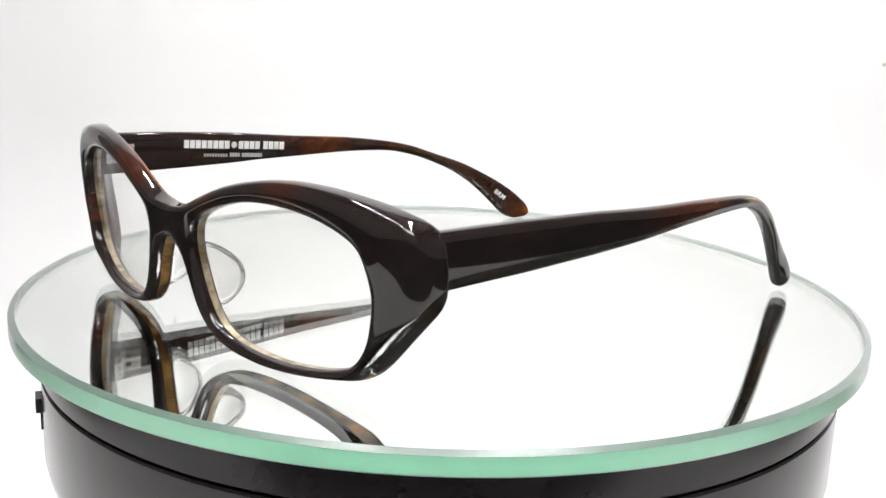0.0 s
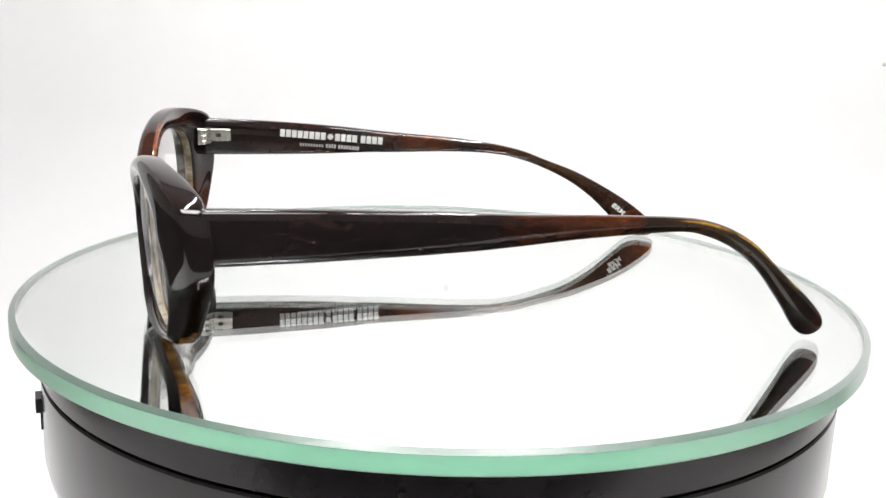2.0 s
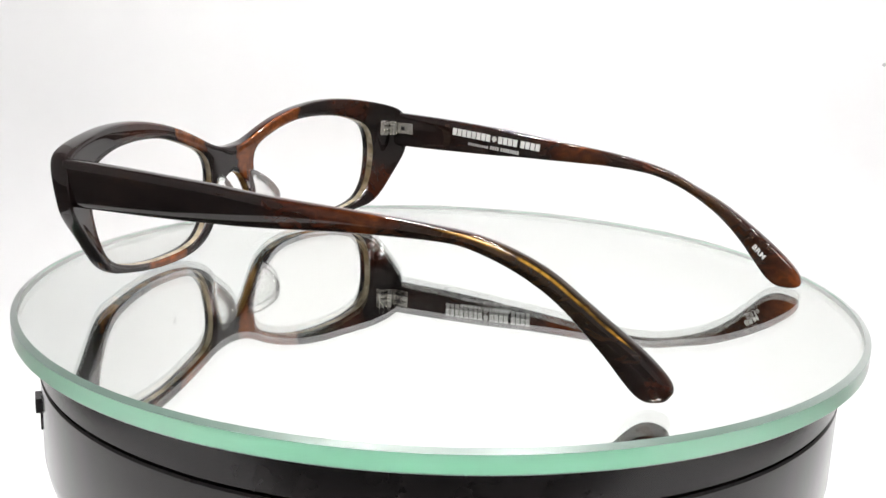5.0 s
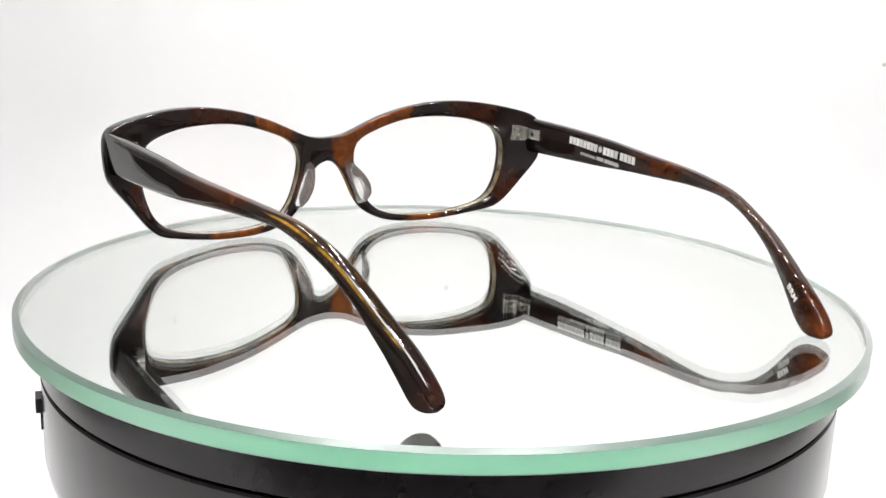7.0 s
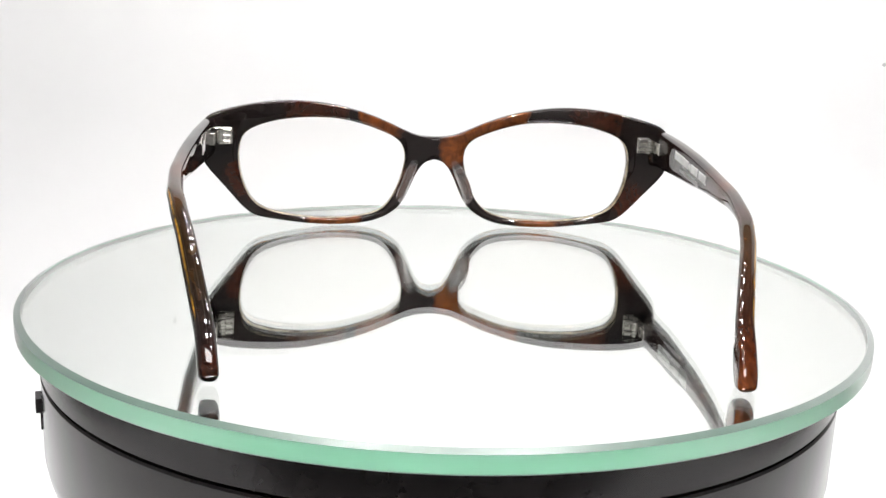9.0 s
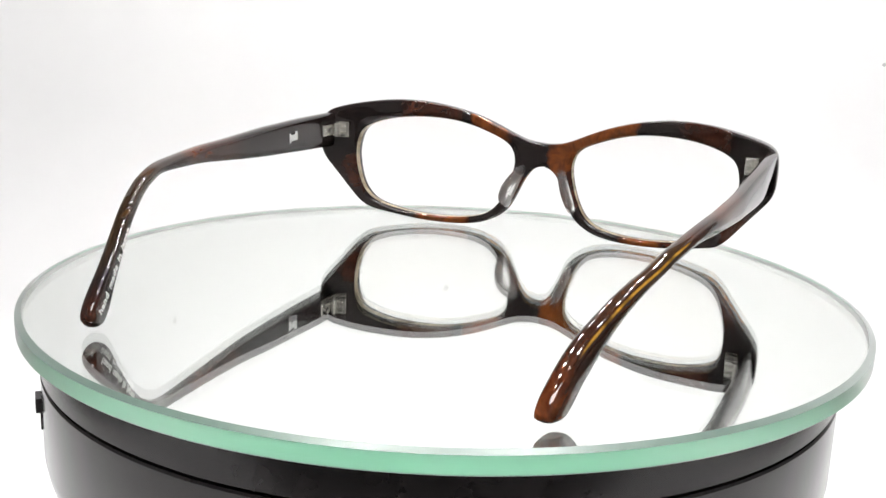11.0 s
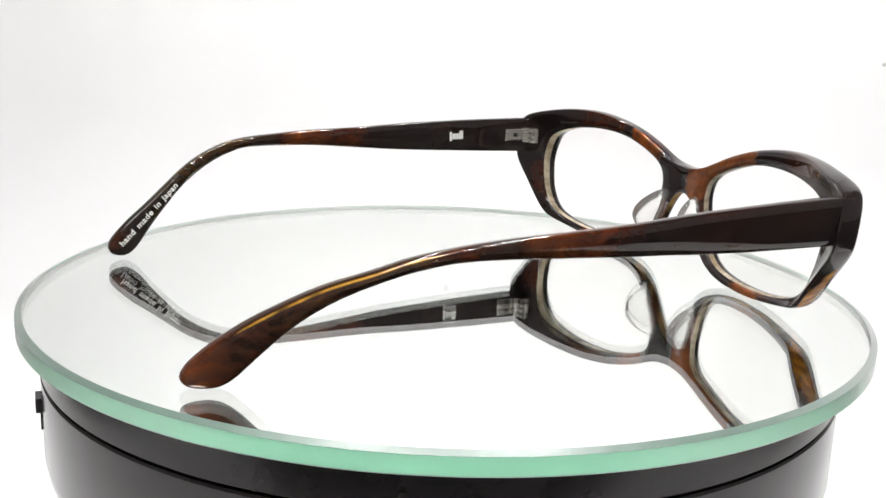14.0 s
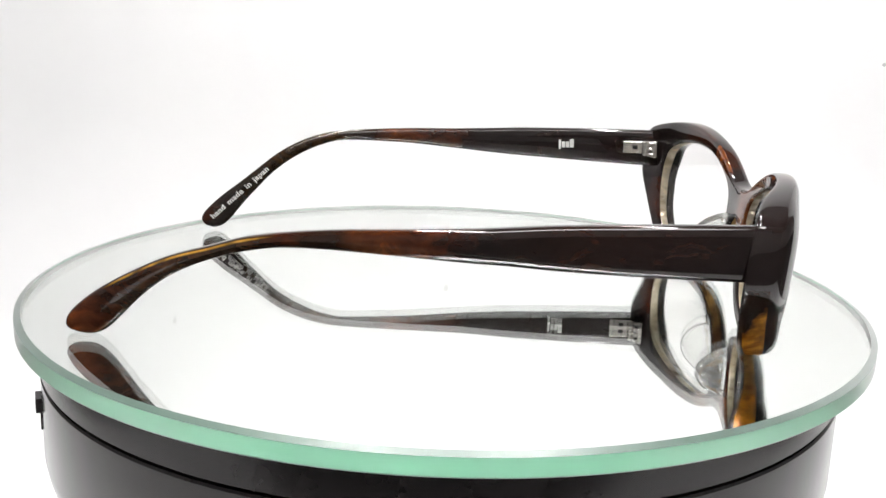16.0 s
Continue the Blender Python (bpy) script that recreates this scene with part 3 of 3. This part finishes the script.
TEMPLE_LEFT = [(63.2, 33.1, 63.2, 21.66), (45, 32.49, 45, 21.73), (24, 31.3, 24.5, 22.1), (13, 30.3, 13.5, 22.6), (2.5, 29.34, 2.8, 22.84), (-8.5, 28.59, -8.4, 23.21),
               (-19.8, 27.73, -19.8, 23.48), (-31.4, 26.21, -31.4, 23.11), (-40, 24.39, -38.5, 21.75), (-47, 21.89, -44.5, 19.9), (-56, 18.75, -52, 16.65), (-63.5, 15.06, -58, 13.06),
               (-69.8, 11.5, -63, 9.0), (-75.4, 7.8, -67, 5.0), (-79.7, 4.2, -70.4, 1.5), (-81.5, 1.8, -72.6, -0.3), (-81.7, 0.0, -74.6, -1.2), (-80.2, -1.2, -77, -1.55)]


LEAN = 0.085    # the outer faces lean in towards their lower edge


def build_temple(parent, sx, rows):
    pts_t = catmull([(r[0], r[1], 0) for r in rows], 3)
    pts_b = catmull([(r[2], r[3], 0) for r in rows], 3)
    bm = bmesh.new()
    rings = []
    n = len(pts_t)
    for k, (t, b) in enumerate(zip(pts_t, pts_b)):
        ring = []
        high = (t - b).length
        thick = 3.5 if t.x > -20 else 3.5 + 0.4 * min(1, (-20 - t.x) / 40)
        if k >= n - 3:
            thick *= (0.9, 0.72, 0.4)[k - n + 3]
        rv = min(1.05 / max(high, 0.5), 0.3)
        for s, w in ((0, 0.30), (0, 0.5), (0, 0.70), (rv * 0.4, 0.93), (rv * 1.5, 0.985), (0.5, 1.06), (1 - rv * 1.5, 1.0), (1 - rv * 0.4, 0.93), (1, 0.70), (1, 0.5),
                     (1, 0.30), (1 - rv * 0.4, 0.07), (1 - rv * 1.5, 0.0), (0.5, -0.01), (rv * 1.5, 0.0), (rv * 0.4, 0.07)):
            p = b + (t - b) * s
            x = inner_x(sx, p.x) + 0.1 + (w - 0.5) * thick + 1.6 + (LEAN * (s - 0.5) * high if w > 0.5 else 0.0)
            ring.append(Vector((MID_X + sx * x, p.x, p.y + LIFT)) * MM)
        rings.append(ring)
        if k == 0:
            rings += [[p - Vector((0, d, 0)) for p in ring] for d in (0.00012, 0.0006)]
    # Weight of the painted light line along the upper outer edge.
    glint_line = bm.verts.layers.float.new("glint_line")
    made = loft(bm, rings, True)
    for ring in made:
        y = ring[0].co.y / MM
        ring[7][glint_line] = max(0.0, min(1.0, (-26 - y) / 12, (y + 70) / 8))
        ring[6][glint_line] = ring[7][glint_line] * 0.1
    ob = part("temple", bm, TEMPLE_R if sx < 0 else TEMPLE_L, parent,
              "dark tortoiseshell acetate temple with drop-shaped tip" if sx < 0 else "dark tortoiseshell acetate temple with drop-shaped brown tip")
    smooth_by(ob, 1)
    return ob


def build_hinge(parent, sx):
    """A hinge: plate and three fingers on the front, knuckles, and a plate on the temple, its hole a dark block."""
    def shaped(name, make, mat, under, label="", angle=None):
        bm = bmesh.new()
        make(bm)
        for v in bm.verts:
            v.co = Vector((MID_X + sx * v.co.x, v.co.y - 1.0, 28.1 + (v.co.z - 27.6) * 0.8 + LIFT)) * MM
        return part(name, bm, mat, under, label, angle is not None, angle)
    hinge = shaped("hinge", lambda bm: box(bm, (64.4, 63.3, 24.4), (69.6, 64.8, 30.8), 0.25), STEEL, parent, "small nickel-silver barrel hinge")
    for i in range(3):
        z = 24.6 + 2.2 * i
        shaped("finger", lambda bm: box(bm, (64.6, 61.9, z), (67.2, 63.6, z + 1.5), 0.3), STEEL, hinge)
    for i in range(5):
        z = 25.2 + 1.22 * i
        def knuckle(bm):
            bmesh.ops.create_cone(bm, cap_ends=True, segments=20, radius1=1.15, radius2=1.15, depth=1.02, matrix=Matrix.Translation((68.0, 61.6, z)))
        shaped("barrel", knuckle, STEEL, hinge, "", 40)
    shaped("temple_plate", lambda bm: box(bm, (68.85, 54.6, 25.2), (70.0, 60.8, 29.9), 0.25), STEEL, hinge)
    # A dark block on the plate paints the shade inside a hole.
    shaped("hole_shade", lambda bm: box(bm, (68.80, 57.6, 26.7), (69.2, 59.2, 28.3), 0.08), GROOVE, hinge)
    return hinge


def on_temple(sx, y0, z0, slope, lift):
    """A map from writing (x along, y up, z off) in mm to the inner face of a temple."""
    dirn, a = (1.0 if sx < 0 else -1.0), radians(slope)
    def put(v):
        along, up = v.x * math.cos(a) - v.y * math.sin(a), v.x * math.sin(a) + v.y * math.cos(a)
        y = y0 + dirn * along
        return Vector((MID_X + sx * (inner_x(sx, y) - 0.07 - lift - v.z), y, z0 + up + LIFT)) * MM
    return put


def bars(name, parent, put, items, mat, label):
    """Raised print: plain bars (x, y, width, height)."""
    bm = bmesh.new()
    for x, y, w, h in items:
        box(bm, (x, y, -0.25), (x + w, y + h, 0.05), 0.0)
    for v in bm.verts:
        v.co = put(v.co)
    return part(name, bm, mat, parent, label, False)


def words(name, parent, put, text, size, stretch, mat, label):
    cu = bpy.data.curves.new(name, "FONT")
    cu.body, cu.size, cu.extrude, cu.offset = text, size, 0.15, 0.05
    cu.space_word, cu.space_character = 1.5, 1.08
    tmp = bpy.data.objects.new(name, cu)
    scene.collection.objects.link(tmp)
    me = bpy.data.meshes.new_from_object(tmp.evaluated_get(bpy.context.evaluated_depsgraph_get()))
    bpy.data.objects.remove(tmp)
    for v in me.vertices:
        v.co = put(Vector((v.co.x * stretch, v.co.y, v.co.z)))
    me.flip_normals()
    me.materials.clear()
    me.materials.append(mat)
    ob = new(name, me)
    ob.parent = parent
    return tagged(ob, label)


def build_print(left, right):
    # the maker's mark and the line below it, as plain bars
    m = on_temple(1, 38.4, 27.2, -4.0, 0.1)
    pitch, items = 1.83, []
    x = 0.0
    for k in range(18):
        if k == 8:
            items += [(x + 0.25, 1.4, 1.9, 0.5), (x + 0.95, 0.7, 0.5, 1.9), (x + 0.5, 0.95, 1.4, 1.4)]
            x += 2.7
            continue
        if k == 13:
            x += 0.9
            continue
        items.append((x, 0.5, 1.5, 2.3))
        x += pitch
    bars("maker_mark", left, m, items, INK, "white printed mark on the inner side")["kind"] = "stuff"
    items, x = [], 6.4
    for k in range(23):
        if k in (9, 14):
            x += 0.5
            continue
        items.append((x, -1.9, 0.62 if k > 9 else 0.5, 1.15 if k > 9 else 0.85))
        x += 0.86
    bars("small_print", left, m, items, GREY_INK, "fine grey printed line on the inner side")["kind"] = "stuff"
    m = on_temple(-1, 33.2, 26.9, 2.0, 0.1)
    bars("model_mark", right, m, [(0, -0.5, 0.7, 3.0), (0.95, 0, 1.1, 1.9), (2.25, 0, 1.1, 1.9), (3.5, 0, 1.3, 2.7)], INK, "small white printed mark on the inner side")["kind"] = "stuff"
    words("colour_code", left, on_temple(1, -67.2, 8.2, -38.0, 0.15), "BRM", 2.1, 1.1, INK, "white printed letters near the temple tip")
    words("origin_print", right, on_temple(-1, -74.6, 2.0, 43.0, 0.15), "hand made in japan", 2.35, 1.1, INK, "white printed words near the temple tip")


def build_glasses():
    g = new("eyeglasses")
    tagged(g, "dark tortoiseshell acetate eyeglasses standing open on the mirror plate", "eyeglasses")
    build_front(g)
    for sx in (-1, 1):
        build_lens(g, sx)
        build_pad(g, sx)
        build_hinge(g, sx)
    right = build_temple(g, -1, TEMPLE_RIGHT)
    left = build_temple(g, 1, TEMPLE_LEFT)
    build_print(left, right)
    return g


build_box()
build_leds()
build_marks()
disc = build_disc()
build_base()
glasses = build_glasses()


def motions():
    """Plate and spectacles turn together at an even pace; the plate runs a little out of true."""
    rows_g, rows_d = [], []
    for k in range(65):
        t = SECONDS * k / 64
        rows_g.append((t, pose(0, 0, 0, 0, 0, START + SPIN * t)))
        a = radians(194.6 + SPIN * t)
        rows_d.append((t, pose(-0.0003 + 0.00075 * math.cos(a), 0.0002 + 0.00075 * math.sin(a), PLATE_Z, 0, 0, START + SPIN * t)))
    walk(glasses, rows_g)
    walk(disc, rows_d)


motions()
